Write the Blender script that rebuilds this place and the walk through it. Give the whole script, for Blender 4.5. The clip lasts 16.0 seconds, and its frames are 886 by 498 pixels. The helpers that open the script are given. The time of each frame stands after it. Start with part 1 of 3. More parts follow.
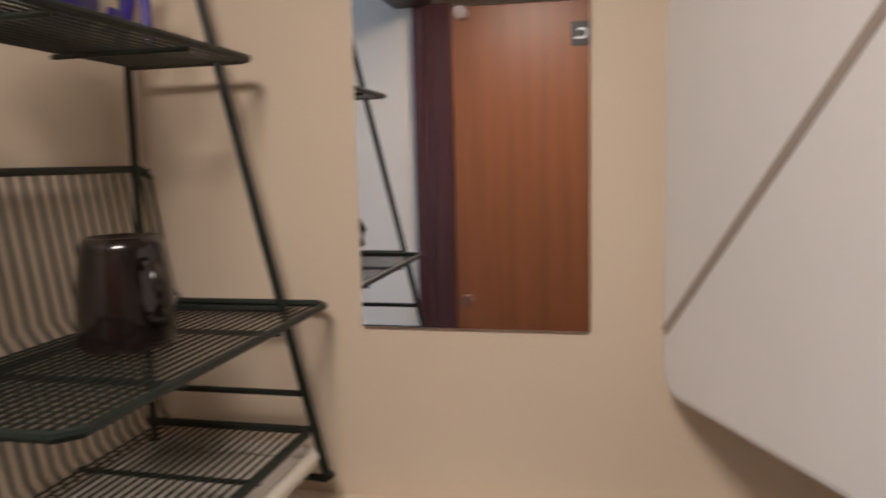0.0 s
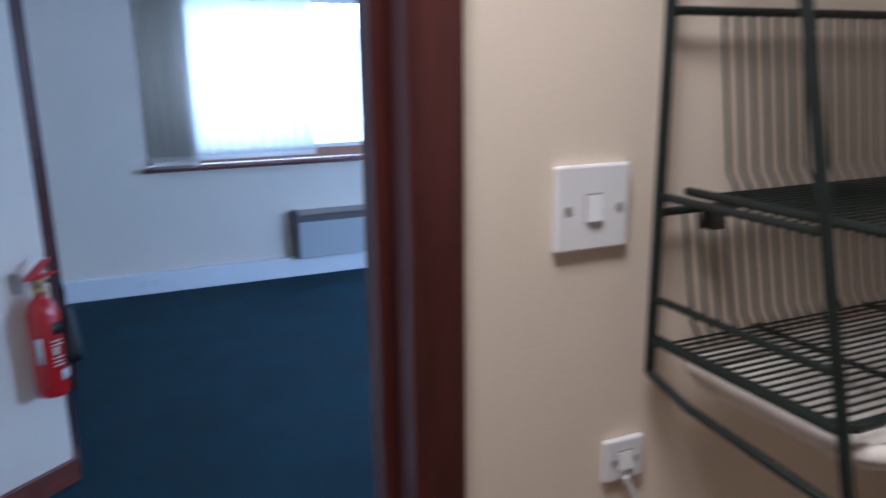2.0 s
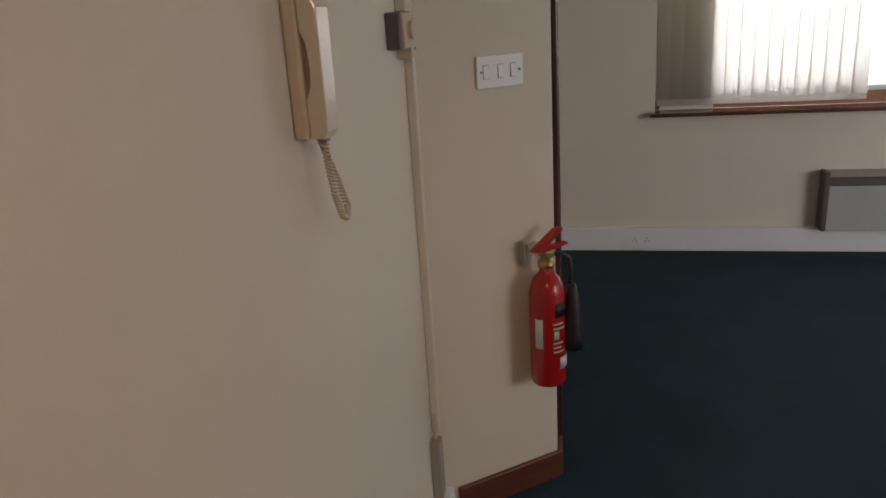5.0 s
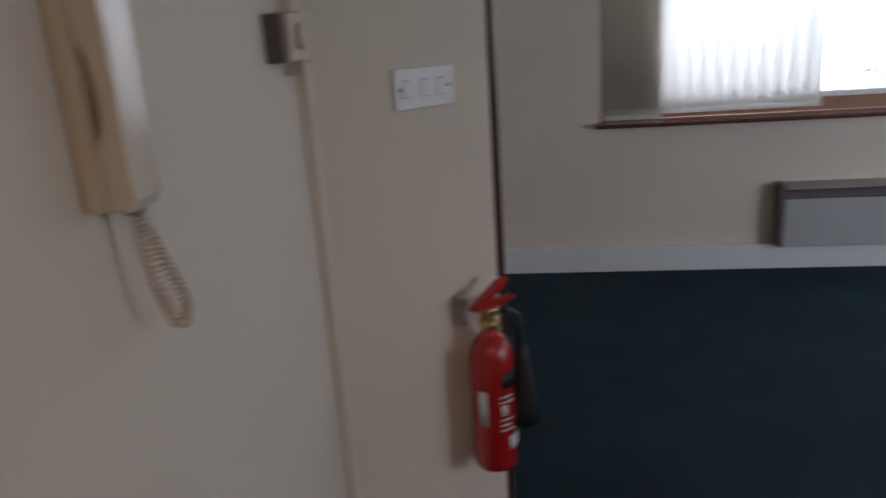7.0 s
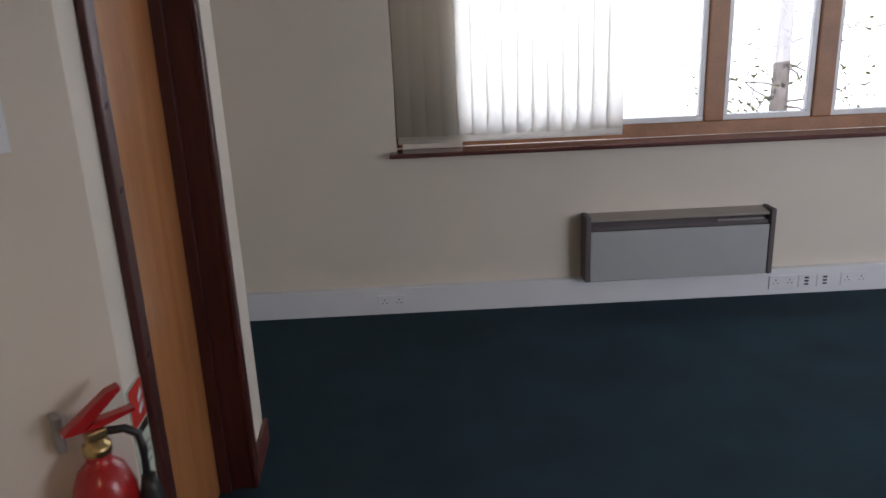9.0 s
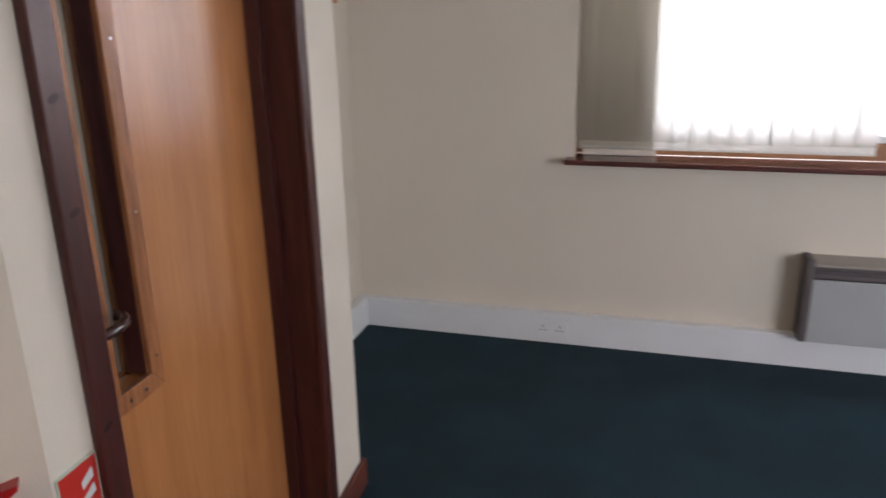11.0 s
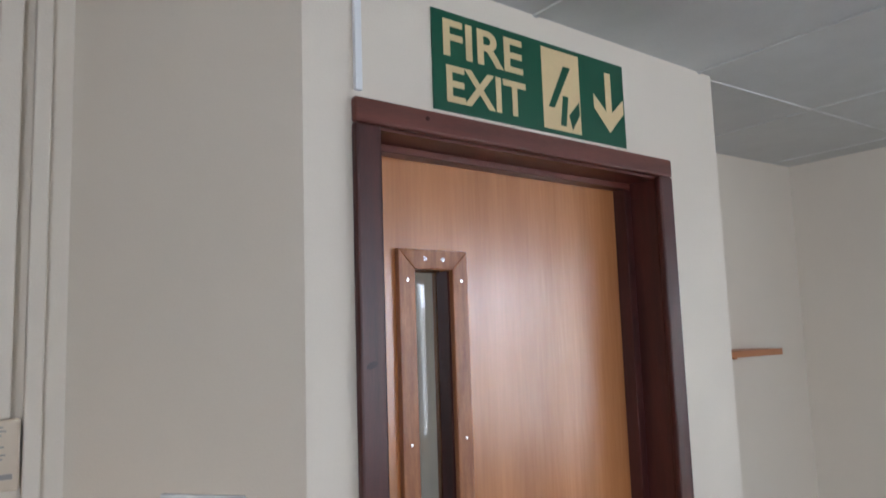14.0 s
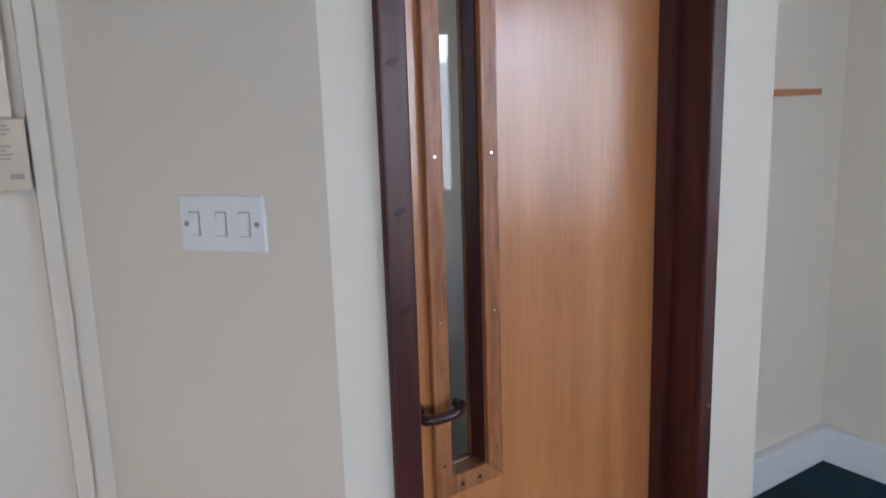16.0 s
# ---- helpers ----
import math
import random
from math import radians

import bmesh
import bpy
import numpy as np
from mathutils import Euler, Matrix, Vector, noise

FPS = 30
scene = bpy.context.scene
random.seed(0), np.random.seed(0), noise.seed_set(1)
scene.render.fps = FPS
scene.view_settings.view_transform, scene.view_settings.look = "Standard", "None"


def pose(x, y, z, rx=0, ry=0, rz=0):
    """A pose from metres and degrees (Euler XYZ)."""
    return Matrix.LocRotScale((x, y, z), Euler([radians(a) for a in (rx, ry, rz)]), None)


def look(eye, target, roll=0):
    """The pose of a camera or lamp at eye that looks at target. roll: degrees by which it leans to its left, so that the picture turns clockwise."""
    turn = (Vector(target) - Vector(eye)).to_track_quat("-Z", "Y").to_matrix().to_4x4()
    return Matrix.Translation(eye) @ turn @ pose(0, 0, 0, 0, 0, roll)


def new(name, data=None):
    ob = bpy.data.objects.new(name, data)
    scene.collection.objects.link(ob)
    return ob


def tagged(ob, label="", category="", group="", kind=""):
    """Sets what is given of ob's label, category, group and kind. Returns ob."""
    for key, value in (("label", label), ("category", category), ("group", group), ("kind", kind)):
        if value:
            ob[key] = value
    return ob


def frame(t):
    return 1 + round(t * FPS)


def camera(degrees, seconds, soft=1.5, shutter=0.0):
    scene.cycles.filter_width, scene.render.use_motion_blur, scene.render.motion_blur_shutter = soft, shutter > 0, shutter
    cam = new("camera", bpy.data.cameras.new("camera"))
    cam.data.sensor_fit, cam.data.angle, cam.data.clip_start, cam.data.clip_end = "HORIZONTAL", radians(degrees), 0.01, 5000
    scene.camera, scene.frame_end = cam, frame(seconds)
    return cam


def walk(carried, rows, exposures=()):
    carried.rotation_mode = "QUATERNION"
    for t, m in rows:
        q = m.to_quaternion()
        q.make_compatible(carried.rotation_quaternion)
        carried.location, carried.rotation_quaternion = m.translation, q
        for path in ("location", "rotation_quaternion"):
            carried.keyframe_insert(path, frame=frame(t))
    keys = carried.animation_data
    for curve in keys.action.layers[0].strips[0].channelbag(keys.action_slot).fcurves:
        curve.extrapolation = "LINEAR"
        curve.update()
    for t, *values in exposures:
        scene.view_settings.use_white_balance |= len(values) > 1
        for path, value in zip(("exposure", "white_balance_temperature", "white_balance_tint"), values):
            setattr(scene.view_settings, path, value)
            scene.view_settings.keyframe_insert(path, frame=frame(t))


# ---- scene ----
cam = camera(62.2, 16.0, soft=1.6, shutter=0.5)

EXPOSURES = [
    (0, 0.46, 4650, 10), (1.5, 0.68, 4200, 10), (2.0, 0.42, 4050, 10), (2.5, 0.35, 4150, 8), (3.0, 0.06, 4600, 8), (3.5, -0.12, 5900, 12), (4.5, -0.27, 6800, 17),
    (7.0, -0.58, 5800, 16), (8.2, -0.48, 5850, 16), (10.3, 0.15, 6300, 18), (11.0, 0.4, 6200, 18), (12.0, 0.5, 5900, 15), (13.0, 0.54, 5850, 13), (16.0, 0.56, 5400, 12),
]
PATH = [
    (0, (0.501, -0.642, 1.553), (2.439, -0.206, 1.317), -1.4),
    (0.5, (0.488, -0.628, 1.541), (2.271, 0.238, 1.272), -1.8),
    (1, (0.448, -0.645, 1.522), (1.946, 0.624, 1.138), -1.7),
    (1.5, (0.421, -0.65, 1.528), (1.606, 0.895, 1.076), -1.3),
    (2, (0.376, -0.635, 1.503), (1.15, 1.146, 1.022), -0.7),
    (2.5, (0.327, -0.584, 1.48), (0.718, 1.304, 0.952), -2.1),
    (3, (0.274, -0.463, 1.468), (0.405, 1.456, 0.919), -2.2),
    (3.5, (0.245, -0.356, 1.467), (0.216, 1.563, 0.903), -2.2),
    (4, (0.269, -0.211, 1.463), (0.086, 1.697, 0.891), -2.5),
    (4.5, (0.272, -0.077, 1.476), (-0.121, 1.794, 0.888), -3.4),
    (4.7, (0.243, -0.014, 1.487), (-0.178, 1.845, 0.884), -3.5),
    (6.8, (0.21, 0.459, 1.475), (-0.226, 2.316, 0.874), -4.1),
    (7, (0.203, 0.51, 1.475), (-0.071, 2.398, 0.877), -4.0),
    (7.5, (0.263, 0.624, 1.468), (0.256, 2.53, 0.863), -2.8),
    (8, (0.426, 0.764, 1.461), (0.48, 2.674, 0.87), -2.5),
    (8.2, (0.488, 0.794, 1.46), (0.544, 2.705, 0.875), -2.5),
    (10.3, (0.843, 1.338, 1.434), (0.689, 3.249, 0.863), -1.5),
    (10.5, (0.868, 1.385, 1.431), (0.625, 3.285, 0.854), -1.5),
    (11, (0.858, 1.524, 1.435), (0.324, 3.356, 0.838), -1.1),
    (11.5, (0.84, 1.648, 1.444), (0.016, 3.369, 0.845), -1.8),
    (12, (0.885, 1.708, 1.469), (-0.246, 3.246, 0.875), -3.0),
    (12.5, (0.99, 1.735, 1.515), (-0.425, 3.039, 0.968), -1.5),
    (13, (1.081, 1.741, 1.571), (-0.48, 2.95, 1.257), -1.8),
    (13.5, (1.092, 1.741, 1.593), (-0.513, 2.934, 1.57), -2.0),
    (14, (1.123, 1.731, 1.611), (-0.491, 2.888, 1.844), -1.9),
    (14.5, (1.103, 1.738, 1.608), (-0.516, 2.88, 1.883), -2.2),
    (15, (1.073, 1.75, 1.573), (-0.579, 2.877, 1.572), -2.5),
    (15.5, (1.051, 1.756, 1.528), (-0.595, 2.865, 1.281), -1.9),
    (16, (1.05, 1.763, 1.498), (-0.582, 2.855, 1.121), -1.8),
]
walk(cam, [(t, look(eye, target, roll)) for t, eye, target, roll in PATH], EXPOSURES)

# world and light
world = bpy.data.worlds.new("sky")
scene.world = world
world.use_nodes = True
wn = world.node_tree
sky = wn.nodes.new("ShaderNodeTexSky")
sky.sky_type = 'NISHITA'
sky.sun_disc = False
sky.sun_elevation = radians(38)
sky.sun_rotation = radians(200)
bgn = wn.nodes["Background"]
bgn.inputs[1].default_value = 0.15
wn.links.new(sky.outputs[0], bgn.inputs[0])

sun = new("sun", bpy.data.lights.new("sun", 'SUN'))
sun.data.energy = 5.0
sun.data.angle = radians(0.5)
sun.data.color = (1.0, 0.95, 0.86)
sun.matrix_world = look((0, -6, 8), (1.5, 4, 0))


def area(name, m, sx, sy, energy, color):
    ob = new(name, bpy.data.lights.new(name, 'AREA'))
    ob.data.shape = 'RECTANGLE'
    ob.data.size, ob.data.size_y = sx, sy
    ob.data.energy = energy
    ob.data.color = color
    ob.matrix_world = m
    return ob


# daylight standing in the window's opening, and the small room's ceiling lamp
area("window_daylight", look((1.26, 4.93, 1.46), (1.26, 0, 1.3)), 0.86, 1.05, 15, (0.92, 0.96, 1.0))
area("window_daylight", look((2.58, 4.93, 1.92), (2.58, 0, 1.0)), 1.60, 0.24, 11, (0.90, 0.95, 1.0))
area("window_daylight", look((3.90, 4.93, 1.46), (3.90, 0, 1.0)), 0.92, 1.05, 15, (0.90, 0.95, 1.0))
area("washroom_lamp", look((0.42, -0.42, 2.19), (0.42, -0.42, 0)), 0.28, 0.28, 10.4, (1.0, 0.68, 0.40))
area("rear_window_daylight", look((4.7, -0.05, 1.46), (4.2, 4.7, 1.0)), 2.1, 1.1, 88, (0.95, 0.97, 1.0))
area("landing_daylight", look((-1.3, 1.94, 1.5), (-1.3, 3.3, 1.2)), 0.75, 0.9, 1.3, (0.85, 0.93, 1.0))


# materials
def mat(name, col, rough=0.6, metal=0.0, var=0.12, scale=6.0, bump=0.1, fine=120.0, bdist=0.002, stretch=None, col2=None, coat=0.0):
    m = bpy.data.materials.new(name)
    m.use_nodes = True
    nt = m.node_tree
    p = nt.nodes["Principled BSDF"]
    tc = nt.nodes.new("ShaderNodeTexCoord")
    mp = nt.nodes.new("ShaderNodeMapping")
    if stretch:
        mp.inputs["Scale"].default_value = stretch
    nt.links.new(tc.outputs["Object"], mp.inputs[0])
    n1 = nt.nodes.new("ShaderNodeTexNoise")
    n1.inputs["Scale"].default_value = scale
    n1.inputs["Detail"].default_value = 5
    nt.links.new(mp.outputs[0], n1.inputs["Vector"])
    n2 = nt.nodes.new("ShaderNodeTexNoise")
    n2.inputs["Scale"].default_value = fine
    n2.inputs["Detail"].default_value = 2
    nt.links.new(mp.outputs[0], n2.inputs["Vector"])
    ramp = nt.nodes.new("ShaderNodeValToRGB")
    lo = col2 or tuple(c * (1 - var) for c in col)
    hi = col if col2 else tuple(min(1, c * (1 + var)) for c in col)
    ramp.color_ramp.elements[0].position, ramp.color_ramp.elements[1].position = 0.3, 0.7
    ramp.color_ramp.elements[0].color = (*lo, 1)
    ramp.color_ramp.elements[1].color = (*hi, 1)
    mixn = nt.nodes.new("ShaderNodeMath")
    mixn.operation = 'MULTIPLY_ADD'
    mixn.inputs[1].default_value = 0.3
    nt.links.new(n2.outputs[0], mixn.inputs[0])
    sc = nt.nodes.new("ShaderNodeMath")
    sc.operation = 'MULTIPLY'
    sc.inputs[1].default_value = 0.7
    nt.links.new(n1.outputs[0], sc.inputs[0])
    nt.links.new(sc.outputs[0], mixn.inputs[2])
    nt.links.new(mixn.outputs[0], ramp.inputs[0])
    nt.links.new(ramp.outputs[0], p.inputs["Base Color"])
    p.inputs["Roughness"].default_value = rough
    p.inputs["Metallic"].default_value = metal
    p.inputs["Coat Weight"].default_value = coat
    p.inputs["Coat Roughness"].default_value = 0.26
    if bump:
        b = nt.nodes.new("ShaderNodeBump")
        b.inputs["Strength"].default_value = bump
        b.inputs["Distance"].default_value = bdist
        nt.links.new(n2.outputs[0], b.inputs["Height"])
        nt.links.new(b.outputs[0], p.inputs["Normal"])
    return m


M_WALL = mat("wall_paint", (0.74, 0.67, 0.57), 0.7, var=0.03, scale=2.5, bump=0.15, fine=220)
M_WALLW = mat("washroom_paint", (0.76, 0.67, 0.53), 0.6, var=0.03, scale=2.5, bump=0.15, fine=220)
M_CEIL = mat("ceiling_tile", (0.66, 0.66, 0.64), 0.9, var=0.05, scale=9, bump=0.3, fine=150)
M_WHITE = mat("white_plastic", (0.80, 0.81, 0.82), 0.35, var=0.02, bump=0.03)
M_CREAM = mat("cream_plastic", (0.62, 0.52, 0.40), 0.35, var=0.03, bump=0.03)
M_CREAMGLOSS = mat("cream_gloss_plastic", (0.66, 0.58, 0.47), 0.16, var=0.03, bump=0.02, coat=0.4)
M_GREYP = mat("grey_plastic", (0.30, 0.28, 0.26), 0.5, var=0.05, bump=0.05)
M_BLACK = mat("black_plastic", (0.018, 0.017, 0.017), 0.4, var=0.1, bump=0.05)
M_CARPET = mat("carpet", (0.0025, 0.026, 0.042), 0.95, var=0.35, scale=3.0, bump=0.8, fine=700, bdist=0.004)
M_LINO = mat("washroom_floor", (0.22, 0.19, 0.16), 0.5, var=0.15, scale=12, bump=0.1)
M_MAHOG = mat("dark_stain", (0.060, 0.014, 0.011), 0.38, var=0.4, scale=5, stretch=(9, 9, 0.8), bump=0.12, fine=60, bdist=0.001)
M_SKIRT = mat("skirting_stain", (0.13, 0.035, 0.022), 0.42, var=0.35, scale=5, stretch=(1, 9, 9), bump=0.12, fine=60, bdist=0.001)
M_VENEER = mat("door_veneer", (0.60, 0.255, 0.088), 0.25, var=0.2, scale=3.4, stretch=(5, 5, 0.32), bump=0.06, fine=30, bdist=0.0006, col2=(0.43, 0.165, 0.052), coat=0.9)
M_BEAD = mat("hardwood_bead", (0.48, 0.20, 0.075), 0.35, var=0.5, col2=(0.21, 0.07, 0.026), scale=7, stretch=(12, 12, 1.6), bump=0.25, fine=60, bdist=0.001)
M_LEAF = mat("washroom_door_veneer", (0.24, 0.085, 0.026), 0.4, var=0.15, scale=4, stretch=(7, 7, 0.35), bump=0.06, fine=70, bdist=0.0006)
M_FRAMEW = mat("window_wood", (0.36, 0.17, 0.08), 0.45, var=0.25, scale=5, stretch=(1.5, 6, 1.5), bump=0.1, fine=60, bdist=0.001)
M_SHELF = mat("pine_shelf", (0.48, 0.20, 0.085), 0.45, var=0.15, scale=5, stretch=(6, 0.7, 6), bump=0.05)
M_SILL = mat("sill_paint", (0.10, 0.035, 0.03), 0.2, var=0.2, scale=8, bump=0.05)
M_RACK = mat("green_coated_wire", (0.006, 0.013, 0.010), 0.45, var=0.25, scale=30, bump=0.1)
M_RED = mat("red_enamel", (0.42, 0.012, 0.012), 0.25, var=0.08, bump=0.02, coat=0.3)
M_CHROME = mat("chrome", (0.75, 0.75, 0.76), 0.18, 1.0, var=0.05, bump=0.02)
M_BRASS = mat("brass", (0.5, 0.36, 0.16), 0.3, 1.0, var=0.1, bump=0.02)
M_HEAT = mat("heater_panel", (0.42, 0.43, 0.43), 0.5, var=0.04, bump=0.05)
M_HEATD = mat("heater_end", (0.12, 0.10, 0.10), 0.5, var=0.06, bump=0.05)
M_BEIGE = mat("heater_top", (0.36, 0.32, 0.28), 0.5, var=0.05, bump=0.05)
M_BROWNP = mat("brown_nylon", (0.045, 0.018, 0.016), 0.15, var=0.1, bump=0.0, coat=0.4)
M_KNOT = mat("wood_knot", (0.035, 0.010, 0.008), 0.6, var=0.3, scale=40, bump=0.1)
M_GREEN = mat("sign_green", (0.005, 0.085, 0.042), 0.4, var=0.05, bump=0.02)
M_PHOTO = mat("photoluminescent_yellow", (0.72, 0.55, 0.30), 0.5, var=0.05, bump=0.02)
M_SIGNRED = mat("sign_red", (0.55, 0.03, 0.02), 0.4, var=0.05, bump=0.02)
M_PALE = mat("sign_pale_green", (0.55, 0.62, 0.50), 0.5, var=0.05, bump=0.02)
M_LABEL = mat("paper_label", (0.62, 0.66, 0.66), 0.5, var=0.06, bump=0.03)
M_MUG = mat("dark_glaze", (0.010, 0.007, 0.007), 0.12, var=0.2, bump=0.0, coat=0.5)
M_TRAY = mat("white_enamel_tray", (0.78, 0.74, 0.66), 0.35, var=0.05, bump=0.03)
M_BLUE = mat("blue_plastic", (0.045, 0.03, 0.30), 0.35, var=0.1, bump=0.03)
M_BOTTLE = mat("milky_plastic", (0.70, 0.66, 0.58), 0.4, var=0.04, bump=0.02)
M_MIRROR = mat("mirror_silver", (0.90, 0.91, 0.91), 0.015, 1.0, var=0.0, bump=0.0)
M_GROUND = mat("outside_ground", (0.42, 0.40, 0.37), 0.9, var=0.3, scale=0.6, bump=0.4, fine=20)
M_BARK = mat("bark", (0.26, 0.23, 0.22), 0.9, var=0.4, scale=10, bump=0.5, fine=40)
M_GAP = mat("rocker_gap", (0.30, 0.29, 0.28), 0.6, var=0.05, bump=0.0)
M_LEAVES = mat("foliage", (0.10, 0.11, 0.035), 0.7, var=0.5, scale=3, bump=0.1)

M_GLASS = bpy.data.materials.new("clear_glass")
M_GLASS.use_nodes = True
gp = M_GLASS.node_tree.nodes["Principled BSDF"]
gp.inputs["Transmission Weight"].default_value = 1.0
gp.inputs["Roughness"].default_value = 0.0
gp.inputs["IOR"].default_value = 1.45
gp.inputs["Base Color"].default_value = (0.95, 0.97, 0.97, 1)

M_SLAT = bpy.data.materials.new("blind_fabric")
M_SLAT.use_nodes = True
st = M_SLAT.node_tree
sp = st.nodes["Principled BSDF"]
sp.inputs["Base Color"].default_value = (0.72, 0.66, 0.55, 1)
sp.inputs["Roughness"].default_value = 0.9
tl = st.nodes.new("ShaderNodeBsdfTranslucent")
tl.inputs[0].default_value = (0.92, 0.91, 0.88, 1)
mx = st.nodes.new("ShaderNodeMixShader")
mx.inputs[0].default_value = 0.78
wv = st.nodes.new("ShaderNodeTexNoise")
wv.inputs["Scale"].default_value = 300
wb = st.nodes.new("ShaderNodeBump")
wb.inputs["Strength"].default_value = 0.2
wb.inputs["Distance"].default_value = 0.001
st.links.new(wv.outputs[0], wb.inputs["Height"])
st.links.new(wb.outputs[0], sp.inputs["Normal"])
st.links.new(sp.outputs[0], mx.inputs[1])
st.links.new(tl.outputs[0], mx.inputs[2])
st.links.new(mx.outputs[0], st.nodes["Material Output"].inputs[0])


# mesh helpers
def box(bm, x0, y0, z0, x1, y1, z1, bev=0.0):
    r = bmesh.ops.create_cube(bm, size=1)
    vs = r["verts"]
    for v in vs:
        v.co = Vector((x0 + (v.co.x + .5) * (x1 - x0), y0 + (v.co.y + .5) * (y1 - y0), z0 + (v.co.z + .5) * (z1 - z0)))
    if bev:
        es = list({e for v in vs for e in v.link_edges})
        bmesh.ops.bevel(bm, geom=es, offset=bev, segments=2, affect='EDGES', profile=0.5)
    return bm


def tube(bm, pts, r, n=8, closed=False):
    pts = [Vector(p) for p in pts]
    rings = []
    cnt = len(pts)
    for i, p in enumerate(pts):
        a = pts[i - 1] if (i or closed) else p
        b = pts[(i + 1) % cnt] if (i < cnt - 1 or closed) else p
        q = (b - a).normalized().to_track_quat('Z', 'Y')
        rr = r[i] if isinstance(r, (list, tuple)) else r
        rings.append([bm.verts.new(p + q @ Vector((rr * math.cos(2 * math.pi * k / n), rr * math.sin(2 * math.pi * k / n), 0))) for k in range(n)])
    last = cnt if closed else cnt - 1
    for i in range(last):
        a, b = rings[i], rings[(i + 1) % cnt]
        for k in range(n):
            bm.faces.new((a[k], a[(k + 1) % n], b[(k + 1) % n], b[k]))
    if not closed:
        bm.faces.new(rings[0][::-1])
        bm.faces.new(rings[-1])
    return bm


def lathe(bm, prof, n=28, cx=0, cy=0):
    rings = [[bm.verts.new((cx + r * math.cos(2 * math.pi * k / n), cy + r * math.sin(2 * math.pi * k / n), z)) for k in range(n)] for r, z in prof]
    for a, b in zip(rings, rings[1:]):
        for k in range(n):
            bm.faces.new((a[k], a[(k + 1) % n], b[(k + 1) % n], b[k]))
    bm.faces.new(rings[0][::-1])
    bm.faces.new(rings[-1])
    return bm


def prism(bm, outline, axis, a, b):
    """Extrudes a 2D outline along an axis from a to b."""
    def at(u, v, w):
        return {'x': (w, u, v), 'y': (u, w, v), 'z': (u, v, w)}[axis]
    f0 = [bm.verts.new(at(u, v, a)) for u, v in outline]
    f1 = [bm.verts.new(at(u, v, b)) for u, v in outline]
    n = len(outline)
    bm.faces.new(f0)
    bm.faces.new(f1[::-1])
    for k in range(n):
        bm.faces.new((f0[k], f1[k], f1[(k + 1) % n], f0[(k + 1) % n]))
    bmesh.ops.recalc_face_normals(bm, faces=bm.faces)
    return bm


def rounded(x0, z0, x1, z1, r, n=5):
    out = []
    for cx, cz, a0 in ((x1 - r, z1 - r, 0), (x0 + r, z1 - r, 90), (x0 + r, z0 + r, 180), (x1 - r, z0 + r, 270)):
        for k in range(n + 1):
            a = radians(a0 + 90 * k / n)
            out.append((cx + r * math.cos(a), cz + r * math.sin(a)))
    return out


def part(name, bm, material, parent=None, label="", smooth=False):
    me = bpy.data.meshes.new(name)
    bm.to_mesh(me)
    bm.free()
    me.materials.append(material)
    if smooth:
        for p in me.polygons:
            p.use_smooth = True
    ob = new(name, me)
    if parent:
        ob.parent = parent
    if label:
        ob["label"] = label
    return ob


def B(*args, bev=0.0):
    return box(bmesh.new(), *args, bev=bev)


def T(pts, r, n=8, closed=False):
    return tube(bmesh.new(), pts, r, n, closed)



def place_empty(name, m, label, category, group=""):
    ob = new(name)
    ob.matrix_world = m
    ob.empty_display_size = 0.05
    return tagged(ob, label, category, group)


def screw(parent, x, y, z, axis='y', r=0.004, material=None):
    d = {'x': (0.0015, 0, 0), 'y': (0, 0.0015, 0), 'z': (0, 0, 0.0015)}[axis]
    return part("screw", T([(x - d[0], y - d[1], z - d[2]), (x + d[0], y + d[1], z + d[2])], r, 10), material or M_CHROME, parent)


def structure(name, bm, material, label):
    ob = part(name, bm, material)
    return tagged(ob, label, "", "", "structure")


# ---- setting ----
CEIL = 2.265
structure("floor", B(-0.6, 0.06, -0.12, 6.0, 4.72, 0.0), M_CARPET, "dark teal short-pile office carpet")
structure("floor_washroom", B(-0.6, -2.0, -0.12, 1.6, 0.0599, -0.002), M_LINO, "dull brown washroom floor covering")
structure("floor_landing", B(-2.3, 1.9, -0.12, -0.601, 3.45, -0.001), M_CARPET, "dark carpet of the landing behind the door")
structure("ceiling", B(-2.3, -2.1, CEIL, 6.1, 4.95, CEIL + 0.1), M_CEIL, "off-white suspended tile ceiling")
# ceiling tile grid
bm = bmesh.new()
for i in range(11):
    box(bm, -0.6 + 0.6 * i - 0.006, 0.09, CEIL - 0.004, -0.6 + 0.6 * i + 0.006, 4.66, CEIL - 0.0005)
for j in range(8):
    box(bm, -0.46, 0.35 + 0.6 * j - 0.006, CEIL - 0.0045, 5.95, 0.35 + 0.6 * j + 0.006, CEIL - 0.0006)
structure("trim_ceiling_grid", bm, M_CEIL, "painted metal ceiling grid")

